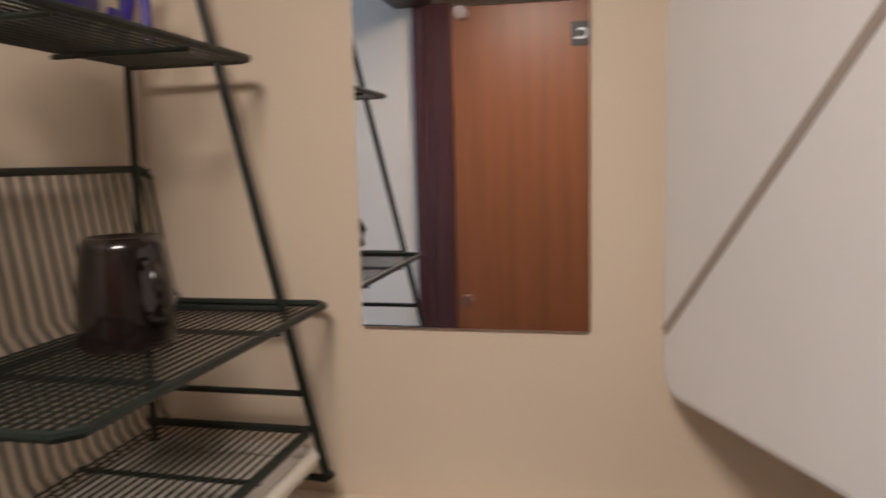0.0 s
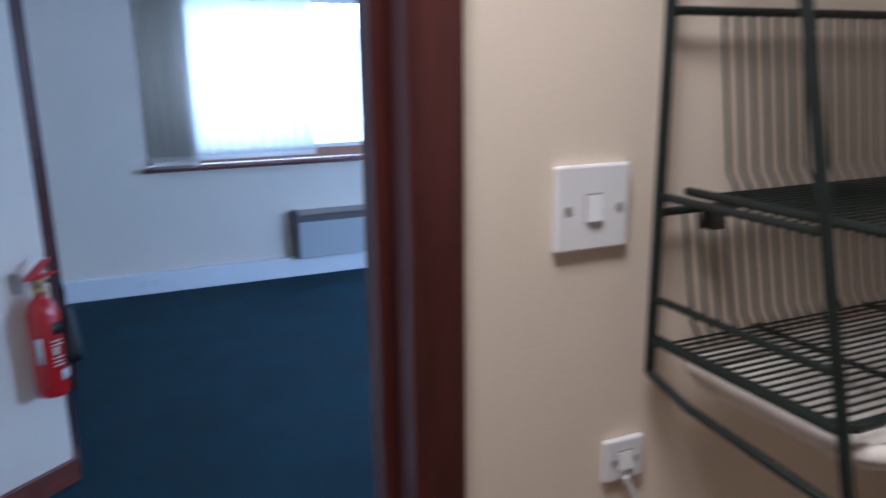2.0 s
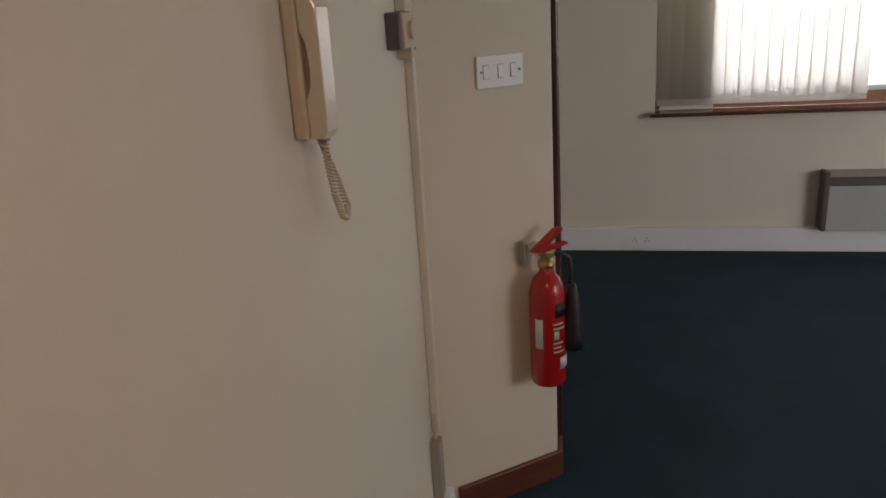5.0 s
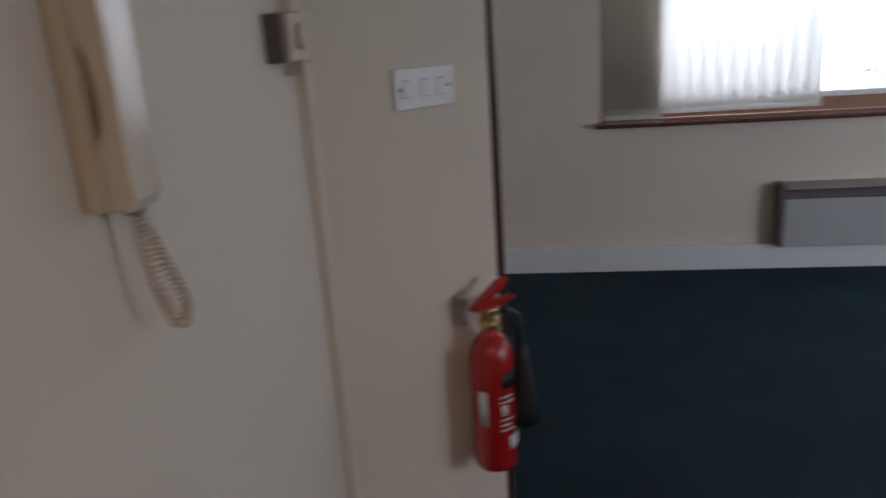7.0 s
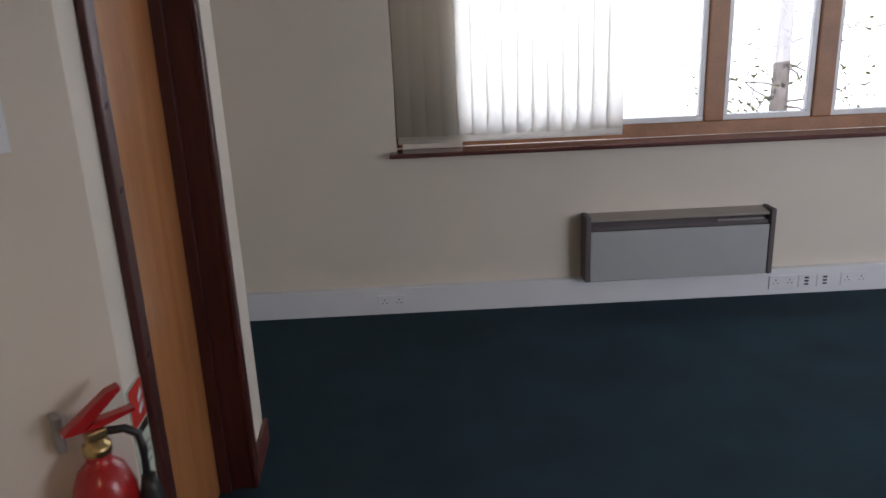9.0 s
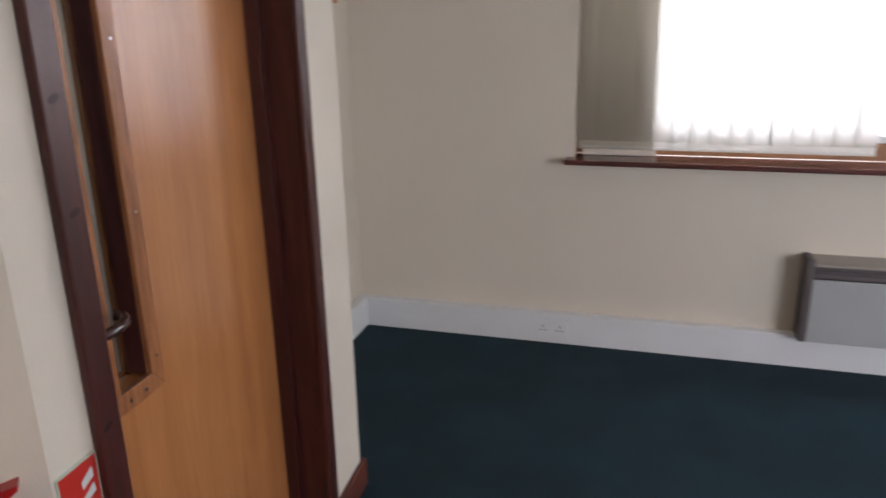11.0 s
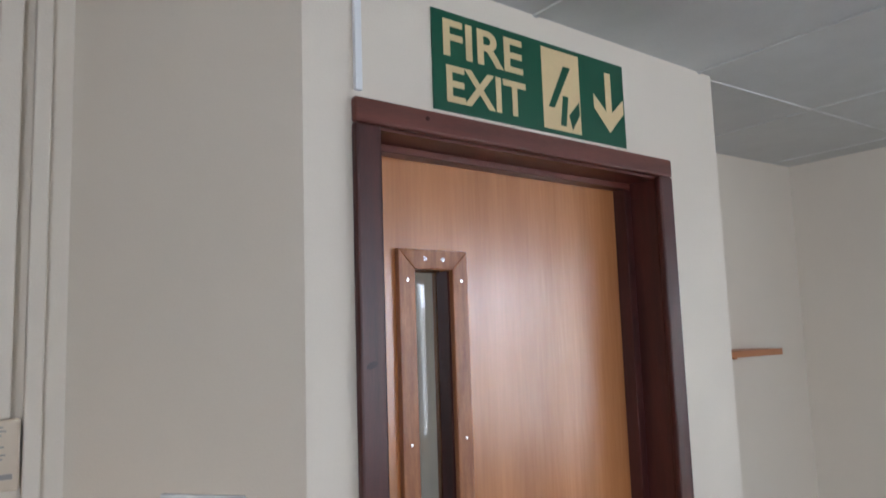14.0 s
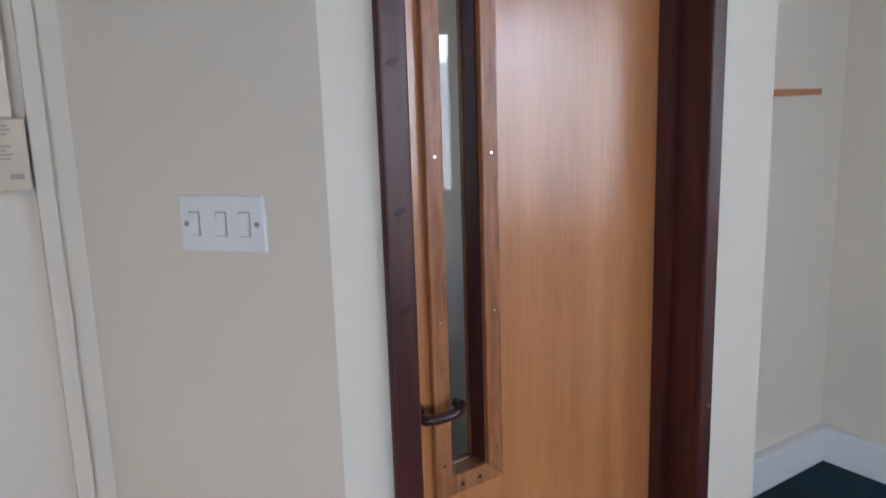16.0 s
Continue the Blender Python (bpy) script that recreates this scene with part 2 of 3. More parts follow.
# wall with the washroom doorway
DX0, DX1 = -0.22, 0.60
bm = bmesh.new()
box(bm, -0.62, -0.03, 0, DX0 - 0.03, 0.06, CEIL)
box(bm, DX1 + 0.03, -0.03, 0, 1.56, 0.06, CEIL)
box(bm, DX0 - 0.03, -0.03, 2.11, DX1 + 0.03, 0.06, CEIL)
structure("wall_washroom_front", bm, M_WALLW, "cream painted washroom wall")
bm = bmesh.new()
box(bm, 1.56, -0.03, 0, 3.6, 0.06, CEIL)
box(bm, 5.8, -0.03, 0, 6.1, 0.06, CEIL)
box(bm, 3.6, -0.03, 0, 5.8, 0.06, 0.9)
box(bm, 3.6, -0.03, 2.02, 5.8, 0.06, CEIL)
structure("wall_south", bm, M_WALL, "plain painted office wall with a window opening")
structure("wall_mirror", B(1.392, -2.0, 0, 1.56, -0.031, CEIL), M_WALLW, "cream painted wall behind the mirror")
structure("wall_washroom_back", B(-0.62, -2.1, 0, 1.56, -2.0, CEIL), M_WALLW, "cream painted washroom wall")
structure("wall_washroom_side", B(-0.72, -2.0, 0, -0.62, 0.06, CEIL), M_WALLW, "cream painted washroom wall")
structure("trim_pipe_boxing", B(1.359, -1.9, 0, 1.391, -0.031, 1.115, bev=0.004), M_WALLW, "cream painted boxed ledge along the wall")

# office walls
structure("wall_phone", B(-0.37, 0.061, 0, -0.25, 1.96, CEIL), M_WALL, "off-white painted wall with the entry phone")
CS = pose(-0.25, 1.935, 0, 0, 0, 39.58)
CD = pose(0.085, 2.212, 0, 0, 0, 93.1)
ob = structure("wall_switch", B(-0.02, 0.0, 0, 0.4345, 0.1, CEIL), M_WALL, "off-white painted angled wall with light switch")
ob.matrix_world = CS
U0, U1, UB, HEAD = 0.134, 0.918, 1.195, 1.960
bm = bmesh.new()
box(bm, 0.0, 0, 0, U0 - 0.03, 0.16, CEIL)
box(bm, U1 + 0.03, 0, 0, UB, 0.16, CEIL)
box(bm, U0 - 0.03, 0, HEAD + 0.03, U1 + 0.03, 0.16, CEIL)
ob = structure("wall_exit", bm, M_WALL, "off-white painted wall round the fire exit door")
ob.matrix_world = CD
structure("wall_recess_return", B(-2.3, 3.34, 0, -0.10, 3.44, CEIL), M_WALL, "off-white painted return wall")
structure("wall_recess", B(-0.60, 3.44, 0, -0.49, 4.69, CEIL), M_WALL, "off-white painted recess wall")
bm = bmesh.new()
box(bm, -2.3, 1.96, 0, -1.7, 2.06, CEIL)
box(bm, -0.9, 1.96, 0, -0.26, 2.06, CEIL)
box(bm, -1.7, 1.96, 0, -0.9, 2.06, 1.0)
box(bm, -1.7, 1.96, 2.0, -0.9, 2.06, CEIL)
structure("wall_landing_side", bm, M_WALL, "pale painted landing wall with a window opening")
structure("wall_landing_end", B(-2.2, 2.06, 0, -2.1, 3.34, CEIL), M_WALL, "pale painted landing wall")
structure("wall_east", B(6.0, 0.06, 0, 6.1, 4.9, CEIL), M_WALL, "plain painted office wall")

# window wall
WX0, WX1, WZ0, WZ1, WY = 0.53, 4.46, 0.86, 2.06, 4.69
bm = bmesh.new()
box(bm, -0.60, WY, 0, WX0, WY + 0.26, CEIL)
box(bm, WX1, WY, 0, 6.1, WY + 0.26, CEIL)
box(bm, WX0, WY, 0, WX1, WY + 0.26, WZ0 - 0.02)
box(bm, WX0, WY, WZ1, WX1, WY + 0.26, CEIL)
structure("wall_window", bm, M_WALL, "off-white painted wall below and round the window")


def window():
    w = new("window_1")
    tagged(w, "wide stained timber window with several panes", "window", "", "structure")
    y0, y1 = WY + 0.10, WY + 0.165
    part("window_frame", B(WX0, y0, WZ0, WX1, y1, WZ0 + 0.07, bev=0.006), M_FRAMEW, w)
    part("window_frame", B(WX0, y0, WZ1 - 0.07, WX1, y1, WZ1, bev=0.006), M_FRAMEW, w)
    # first panel is added close behind the blind to keep daylight off its end slats
    part("jamb_panel", B(WX0 + .03, WY + .058, WZ0 + 0.0005, 0.868, y0 - .0005, WZ1 - 0.0005, bev=.004), M_WALL, w, "cream panel added behind the end slats to block daylight")
    part("jamb_panel", B(WX0, y0 + 0.001, WZ0 + 0.0701, 0.80, y1 - 0.001, WZ1 - 0.0701), M_FRAMEW, w)
    xs = [(2.19, 0.10), (2.76, 0.10), (3.33, 0.10), (3.90, 0.10), (4.42, 0.08)]
    prev = 0.80
    for x, wd in xs:
        part("mullion", B(x - wd / 2, y0 - 0.004, WZ0 + 0.0702, x + wd / 2, y1 + 0.002, WZ1 - 0.0702, bev=0.006), M_FRAMEW, w)
        a, b = prev, x - wd / 2
        for q in ((a, WZ0 + .0703, b, WZ0 + .10), (a, WZ1 - .10, b, WZ1 - .0703)):
            part("casement_rail", B(q[0] + .0005, y0 + .012, q[1], q[2] - .0005, y1 - .008, q[3], bev=0.004), M_WHITE, w)
        for q in ((a, a + .028), (b - .028, b)):
            part("casement_stile", B(q[0] + .0006, y0 + .013, WZ0 + .1001, q[1] - .0006, y1 - .009, WZ1 - .1001, bev=0.004), M_WHITE, w)
        g = part("pane", B(a + .02, y0 + .03, WZ0 + .09, b - .02, y0 + .036, WZ1 - .09), M_GLASS, w)
        g.visible_shadow = False
        prev = x + wd / 2
    part("window_sill", B(WX0 - 0.035, WY - 0.085, WZ0 - 0.022, WX1 + 0.06, WY + 0.0995, WZ0 - 0.0005, bev=0.005), M_SILL, w, "glossy dark painted sill board")
    part("sash_hook", B(WX0 + .012, y0 - .016, 1.2, WX0 + .024, y0 - .0005, 1.28, bev=.003), M_BRASS, w)


window()


def blind():
    t = place_empty("vertical_blind", pose(0, 0, 0), "cream vertical fabric blind drawn across one end of the window", "blind")
    part("head_rail", B(WX0 + .01, WY + .01, WZ1 - .045, 1.74, WY + .05, WZ1 - .005, bev=.003), M_WHITE, t)
    x = WX0 + 0.05
    rnd = random.Random(4)
    while x < 1.70:
        ang = radians(rnd.uniform(4, 8))
        bm = bmesh.new()
        hw = 0.0445
        cols = []
        for k in range(5):
            s = -hw + 2 * hw * k / 4
            bow = 0.004 * (1 - (s / hw) ** 2)
            cols.append((s * math.cos(ang) + bow * math.sin(ang), s * math.sin(ang) - bow * math.cos(ang)))
        zt, zb = WZ1 - .05, WZ0 + .062
        fr = [[bm.verts.new((x + cx, WY + .035 + cy + d, z)) for cx, cy in cols] for d, z in ((0, zt), (0, zb), (.0008, zb), (.0008, zt))]
        for a, b in zip(fr, fr[1:] + fr[:1]):
            for k in range(4):
                bm.faces.new((a[k], a[k + 1], b[k + 1], b[k]))
        part("slat", bm, M_SLAT, t, smooth=True)
        part("bottom_weight", B(x - .040, WY + .030, zb - .03, x + .040, WY + .036, zb + .004, bev=.001), M_SLAT, t)
        x += 0.0765
    part("link_chain", T([(WX0 + .03, WY + .02, WZ0 + .045), (1.68, WY + .02, WZ0 + .045)], .0015, 6), M_WHITE, t)


blind()


# skirting trunking
def trunking(name, x0, y0, x1, y1, label):
    bm = B(x0, y0, 0.0, x1, y1, 0.145, bev=0.004)
    return structure(name, bm, M_WHITE, label)


trunking("trim_trunking_window", -0.442, WY - 0.05, 5.99, WY - 0.0005, "white plastic skirting trunking")
trunking("trim_trunking_recess", -0.4895, 3.4405, -0.4425, WY - 0.0006, "white plastic skirting trunking")
trunking("trim_trunking_phone", -0.2495, 0.1, -0.20, 1.90, "white plastic skirting trunking")
o = structure("baseboard_switch", B(0.06, -0.016, 0, 0.449, -0.0005, 0.095, bev=0.004), M_SKIRT, "reddish brown stained skirting board")
o.matrix_world = CS
o = structure("baseboard_exit_near", B(0.0, -0.016, 0, 0.089, -0.0005, 0.095, bev=0.004), M_SKIRT, "reddish brown stained skirting board")
o.matrix_world = CD
o = structure("baseboard_exit_far", B(0.979, -0.016, 0, 1.215, -0.0005, 0.095, bev=0.004), M_SKIRT, "reddish brown stained skirting board")
o.matrix_world = CD


# ---- exit door ----
def exit_door():
    d = new("door_1")
    d.matrix_world = CD
    tagged(d, "closed veneered fire exit door with a narrow glass slot", "door", "", "structure")
    aw = 0.047
    part("architrave", B(U0 - aw, -.018, 0, U0 + .004, -.0005, HEAD + .0039, bev=.005), M_MAHOG, d)
    part("architrave", B(U1 - .004, -.018, 0, U1 + aw, -.0005, HEAD + .0039, bev=.005), M_MAHOG, d)
    part("architrave_head", B(U0 - aw, -.0182, HEAD + .004, U1 + aw, -.0006, HEAD + aw, bev=.005), M_SKIRT, d)
    part("jamb", B(U0 - .03, -.001, 0, U0, .161, HEAD), M_MAHOG, d)
    part("jamb", B(U1, -.001, 0, U1 + .03, .161, HEAD), M_MAHOG, d)
    part("door_head", B(U0 - .03, -.001, HEAD, U1 + .03, .161, HEAD + .03), M_SKIRT, d)
    part("door_stop", B(U0, .07, 0, U0 + .014, .1045, HEAD - .0145, bev=.002), M_MAHOG, d)
    part("door_stop", B(U1 - .024, .07, 0, U1, .1045, HEAD - .0145, bev=.002), M_MAHOG, d)
    part("door_stop", B(U0, .07, HEAD - .014, U1, .1045, HEAD, bev=.002), M_SKIRT, d)
    x0, x1, y0, y1 = U0 + .003, U1 - .003, .105, .149
    gx0, gx1, gz0, gz1 = 0.276, 0.374, 0.802, 1.740
    bm = bmesh.new()
    box(bm, x0, y0, .006, gx0, y1, HEAD - .003)
    box(bm, gx1, y0, .006, x1, y1, HEAD - .003)
    box(bm, gx0, y0, .006, gx1, y1, gz0)
    box(bm, gx0, y0, gz1, gx1, y1, HEAD - .003)
    leaf = part("door_leaf", bm, M_VENEER, d, "glossy orange-brown wood veneer")
    bw = .034
    outer = ((gx0 - bw, gz0 - bw), (gx1 + bw, gz0 - bw), (gx1 + bw, gz1 + bw), (gx0 - bw, gz1 + bw))
    inner = ((gx0 + .004, gz0 + .004), (gx1 - .004, gz0 + .004), (gx1 - .004, gz1 - .004), (gx0 + .004, gz1 - .004))
    for ya, yb in ((y0 - .013, y0 - .0003), (y1 + .0003, y1 + .013)):
        for k in range(4):
            n = (k + 1) % 4
            bm = prism(bmesh.new(), [outer[k], outer[n], inner[n], inner[k]], 'y', ya, yb)
            es = [e for e in bm.edges if abs(e.verts[0].co.y - e.verts[1].co.y) < 1e-6]
            bmesh.ops.bevel(bm, geom=es, offset=.0022, segments=2, affect='EDGES', profile=.5)
            part("glazing_bead", bm, M_BEAD, d)
    g = part("pane", B(gx0 + .0005, .139, gz0 + .0005, gx1 - .0005, .145, gz1 - .0005), M_GLASS, d)
    part("slot_lining", B(gx1 - .008, y0 - .001, gz0 + .004, gx1 - .0006, .1387, gz1 - .004), M_MAHOG, d)
    part("slot_lining", B(gx0 + .0006, y0 - .001, gz0 + .004, gx0 + .004, .1387, gz1 - .004), M_MAHOG, d)
    for z in (.835, 1.116, 1.415, 1.715):
        screw(d, gx0 - .016, y0 - .0138, z, r=.003)
        screw(d, gx1 + .016, y0 - .0138, z, r=.003)
    for x in (.302, .345):
        screw(d, x, y0 - .0138, gz0 - .016)
        screw(d, x, y0 - .0138, gz1 + .016)
    # lever handle
    h = part("door_handle", T([(.195, y0 - .001, .955), (.195, y0 - .03, .955), (.200, y0 - .046, .955), (.215, y0 - .054, .955), (.25, y0 - .056, .955), (.272, y0 - .052, .957), (.284, y0 - .040, .960), (.282, y0 - .024, .962)], .0095, 12), M_BROWNP, d, "dark brown nylon lever handle", smooth=True)
    part("rose", T([(.195, y0 - .0004, .955), (.195, y0 - .009, .955)], .026, 24), M_BROWNP, h)
    for x, z in ((.108, 1.567), (.111, 1.345), (.114, 1.19), (.106, .86)):
        part("knot", prism(bmesh.new(), [(x + .011 * math.cos(k * .63), z + .006 * math.sin(k * .63) + .003 * math.cos(k * .63)) for k in range(10)], 'y', -.0183, -.0178), M_KNOT, d)
    screw(d, U1 + .03, -.0188, .80, material=M_BRASS)
    screw(d, U0 + .1, -.0186, HEAD + .03, material=M_BROWNP)


exit_door()


def text_mesh(body, size):
    cu = bpy.data.curves.new("lettering", 'FONT')
    cu.body = body
    cu.size = size
    cu.extrude = 0.0004
    cu.offset = size * 0.02
    cu.align_x = 'LEFT'
    ob = bpy.data.objects.new("lettering", cu)
    scene.collection.objects.link(ob)
    dg = bpy.context.evaluated_depsgraph_get()
    me = bpy.data.meshes.new_from_object(ob.evaluated_get(dg))
    bpy.data.objects.remove(ob)
    return me


def lettering(body, size, m, parent, material, width):
    me = text_mesh(body, size)
    xs = [v.co.x for v in me.vertices]
    k = width / (max(xs) - min(xs))
    x0 = min(xs)
    for v in me.vertices:
        v.co.x = (v.co.x - x0) * k
    me.materials.clear()
    me.materials.append(material)
    ob = new("lettering", me)
    ob.parent = parent
    ob.matrix_local = m
    return ob


def exit_sign():
    s = new("fire_exit_sign")
    s.matrix_world = CD @ pose(0.262, 0, 2.018)
    tagged(s, "green fire exit sign with pale lettering above the door", "sign")
    w, h = .553, .192
    part("panel", B(0, -.004, 0, w, -.0005, h), M_GREEN, s)
    up = pose(0, 0, 0, 90, 0, 0)
    lettering("FIRE", .098, pose(.025, -.0046, .108) @ up, s, M_PHOTO, .205)
    lettering("EXIT", .098, pose(.03, -.0046, .020) @ up, s, M_PHOTO, .205)
    part("doorway_symbol", B(.285, -.0048, .008, .40, -.0042, .182), M_PHOTO, s)
    part("slanted_bar", prism(bmesh.new(), [(.300, .055), (.318, .055), (.372, .150), (.350, .150)], 'y', -.0054, -.0049), M_GREEN, s)
    part("slanted_bar", prism(bmesh.new(), [(.335, .020), (.352, .020), (.362, .085), (.345, .085)], 'y', -.0054, -.0049), M_GREEN, s)
    part("slanted_bar", prism(bmesh.new(), [(.372, .015), (.396, .05), (.396, .08), (.362, .045)], 'y', -.0053, -.0049), M_GREEN, s)
    part("arrow", prism(bmesh.new(), [(.487, .165), (.507, .165), (.507, .075), (.548, .110), (.548, .078), (.497, .028), (.446, .078), (.446, .110), (.487, .075)], 'y', -.0048, -.0042), M_PHOTO, s)


exit_sign()


def id_sign():
    s = new("extinguisher_sign")
    s.matrix_world = CD @ pose(0.006, 0, .63)
    tagged(s, "small red and pale green fire notice on the wall", "sign")
    part("panel", B(0, -.003, 0, .082, -.0005, .20), M_PALE, s)
    part("red_field", B(.003, -.0036, .115, .079, -.0031, .197), M_SIGNRED, s)
    part("flame_bar", prism(bmesh.new(), [(.045, .13), (.07, .14), (.068, .155), (.044, .142)], 'y', -.0042, -.0037), M_LABEL, s)
    part("flame_bar", prism(bmesh.new(), [(.045, .155), (.07, .165), (.068, .182), (.044, .168)], 'y', -.0042, -.0037), M_LABEL, s)
    part("black_bar", B(.004, -.0036, .092, .078, -.0031, .110), M_BLACK, s)
    for z in (.02, .04, .06):
        part("text_bar", B(.01, -.0036, z, .07, -.0031, z + .007), M_GREYP, s)


id_sign()


# ---- wall plates ----
def plate(name, m, w, h, rockers, label, rocker=(.021, .036)):
    p = new(name)
    p.matrix_world = m
    tagged(p, label, "light switch")
    part("face_plate", B(-w / 2, -.009, -h / 2, w / 2, -.0005, h / 2, bev=.0025), M_WHITE, p)
    for x in rockers:
        part("rocker_gap", B(x - rocker[0] / 2 - .0017, -.0093, -rocker[1] / 2 - .0017, x + rocker[0] / 2 + .0017, -.0088, rocker[1] / 2 + .0017), M_GAP, p)
        part("rocker", prism(bmesh.new(), [(-.0135, -rocker[1] / 2), (-.0092, -rocker[1] / 2), (-.0092, rocker[1] / 2), (-.0105, rocker[1] / 2)], 'x', x - rocker[0] / 2, x + rocker[0] / 2), M_WHITE, p)
    for x in (-w / 2 + .0128, w / 2 - .0128):
        screw(p, x, -.0092, 0, material=M_GREYP)
    return p


plate("light_switch", pose(.798, -.0302, 1.366), .086, .086, [0.0], "white plastic single light switch on cream wall", (.018, .026))
plate("light_switch", CS @ pose(.262, 0, 1.337), .146, .086, [-.046, 0.0, .04], "white plastic three-gang light switch on angled wall", (.015, .034))


def socket(m, double=True, label="white plastic socket outlet set in the skirting trunking"):
    p = new("socket_outlet")
    p.matrix_world = m
    tagged(p, label, "socket", "sockets along the trunking")
    w = .146 if double else .086
    part("face_plate", B(-w / 2, -.007, -.037, w / 2, -.0004, .037, bev=.002), M_WHITE, p)
    for x in ((-.038, .038) if double else (0,)):
        for dx, dz, sx, sz in ((0, .012, .002, .005), (-.011, -.006, .004, .002), (.011, -.006, .004, .002)):
            part("pin_hole", B(x + dx - sx, -.0074, dz - sz, x + dx + sx, -.0069, dz + sz), M_BLACK, p)
        part("rocker", B(x + .018, -.0095, .012, x + .028, -.0069, .028, bev=.001), M_WHITE, p)


socket(pose(.46, WY - .05, .072))
socket(pose(2.56, WY - .05, .072))
socket(pose(2.95, WY - .05, .072))


def data_outlet(x):
    p = new("data_outlet")
    p.matrix_world = pose(x, WY - .05, .072)
    tagged(p, "white data outlet with dark ports in the trunking", "data socket", "data outlets along the trunking")
    part("face_plate", B(-.043, -.006, -.037, .043, -.0004, .037, bev=.002), M_WHITE, p)
    for z in (-.018, .0, .018):
        part("port", B(-.012, -.0066, z - .005, .012, -.0059, z + .005), M_BLACK, p)


data_outlet(2.69)
data_outlet(2.79)


# ---- heater ----
def heater():
    h = place_empty("panel_heater", pose(1.476, WY - .001, .1455), "low grey electric panel heater with dark end caps", "heater")
    w, d, t = .988, .118, .352
    part("back_plate", B(.02, -.02, 0, w - .02, 0, t - .02), M_HEATD, h)
    for x in (0, w - .028):
        part("end_cap", B(x, -d, 0, x + .028, -.0005, t, bev=.006), M_HEATD, h)
    part("front_panel", B(.0285, -d + .008, .0, w - .0285, -d + .02, t - .082, bev=.004), M_HEAT, h, "pale grey painted steel panel")
    part("top_cover", prism(bmesh.new(), [(-d + .012, t - .028), (-d + .02, t - .02), (-.001, t - .006), (-.001, t - .012), (-d + .02, t - .032)], 'x', .0287, w - .0287), M_BEIGE, h, "beige top cover")
    for k in range(4):
        part("grille_bar", B(.0287, -d + .02 + .018 * k, t - .078 + .008 * k, w - .0287, -d + .023 + .018 * k, t - .060 + .008 * k), M_HEATD, h)
    part("thermostat_slot", B(w - .30, -d + .013, t - .055, w - .06, -d + .0195, t - .045), M_GREYP, h)


heater()

# ---- recess shelf ----
sh = place_empty("wall_shelf", pose(-.4895, 3.50, 1.502), "narrow orange pine shelf on the recess wall", "shelf")
part("board", B(0, 0, 0, .138, .785, .022, bev=.002), M_SHELF, sh)
for y in (.12, .62):
    part("bracket", B(0, y, -.012, .05, y + .018, -.0002, bev=.002), M_SHELF, sh)


# ---- extinguisher ----
def extinguisher():
    e = new("fire_extinguisher")
    e.matrix_world = CS @ pose(.358, -.068, .402) @ Matrix.Diagonal((1, 1, .93, 1))
    tagged(e, "red fire extinguisher with black horn hung on the wall", "extinguisher")
    R = .054
    part("cylinder", lathe(bmesh.new(), [(.040, 0), (R - .004, .004), (R, .014), (R, .315), (R - .006, .340), (.040, .362), (.026, .378), (.021, .385), (.021, .398)]), M_RED, e, smooth=True)
    part("neck_collar", lathe(bmesh.new(), [(.022, .3985), (.024, .401), (.024, .418), (.017, .421), (.017, .432)]), M_BRASS, e, smooth=True)
    part("valve", B(-.017, -.02, .4325, .017, .02, .452, bev=.004), M_BRASS, e)
    part("lever", prism(bmesh.new(), [(-.05, .455), (-.045, .463), (.03, .515), (.052, .520), (.052, .512), (.02, .485), (-.02, .4525)], 'y', -.011, .011), M_RED, e)
    part("carry_handle", prism(bmesh.new(), [(-.02, .4525), (.02, .4525), (.07, .462), (.07, .468), (.01, .466)], 'y', -.0105, .0105), M_RED, e)
    part("hose", T([(.017, -.012, .442), (.045, -.018, .438), (.064, -.022, .42), (.068, -.024, .39), (.066, -.026, .33)], .008, 10), M_BLACK, e, smooth=True)
    part("horn", lathe(bmesh.new(), [(.012, .335), (.017, .31), (.024, .27), (.034, .16), (.036, .12), (.031, .12)], 20, .066, -.034), M_BLACK, e, "black plastic discharge horn", smooth=True)

    def patch(a0, a1, z0, z1, material, name):
        bm = bmesh.new()
        rows = []
        for z in (z0, z1):
            rows.append([bm.verts.new(((R + .0012) * math.cos(radians(a0 + (a1 - a0) * k / 8)), (R + .0012) * math.sin(radians(a0 + (a1 - a0) * k / 8)), z)) for k in range(9)])
        for k in range(8):
            bm.faces.new((rows[0][k], rows[0][k + 1], rows[1][k + 1], rows[1][k]))
        r = bmesh.ops.extrude_face_region(bm, geom=bm.faces[:])
        for v in r["geom"]:
            if isinstance(v, bmesh.types.BMVert):
                v.co.x *= 1.008
                v.co.y *= 1.008
        return part(name, bm, material, e, smooth=True)
    patch(-100, -20, .245, .29, M_BLACK, "hose_clip")
    patch(-165, -140, .14, .24, M_LABEL, "side_label")
    patch(-85, -25, .065, .105, M_LABEL, "white_label")
    patch(-105, -88, .17, .20, M_PALE, "round_mark")
    for k, z in enumerate((.125, .14, .155, .205, .22)):
        patch(-108, -108 + (40, 30, 36, 44, 38)[k], z, z + .006, M_PALE, "text_bar")
    part("wall_bracket", B(-.052, .035, .40, -.038, .0672, .475, bev=.003), M_GREYP, e)
    part("hook", T([(-.045, .05, .445), (-.03, .02, .448), (-.012, .0, .447)], .005, 8), M_CHROME, e)


extinguisher()


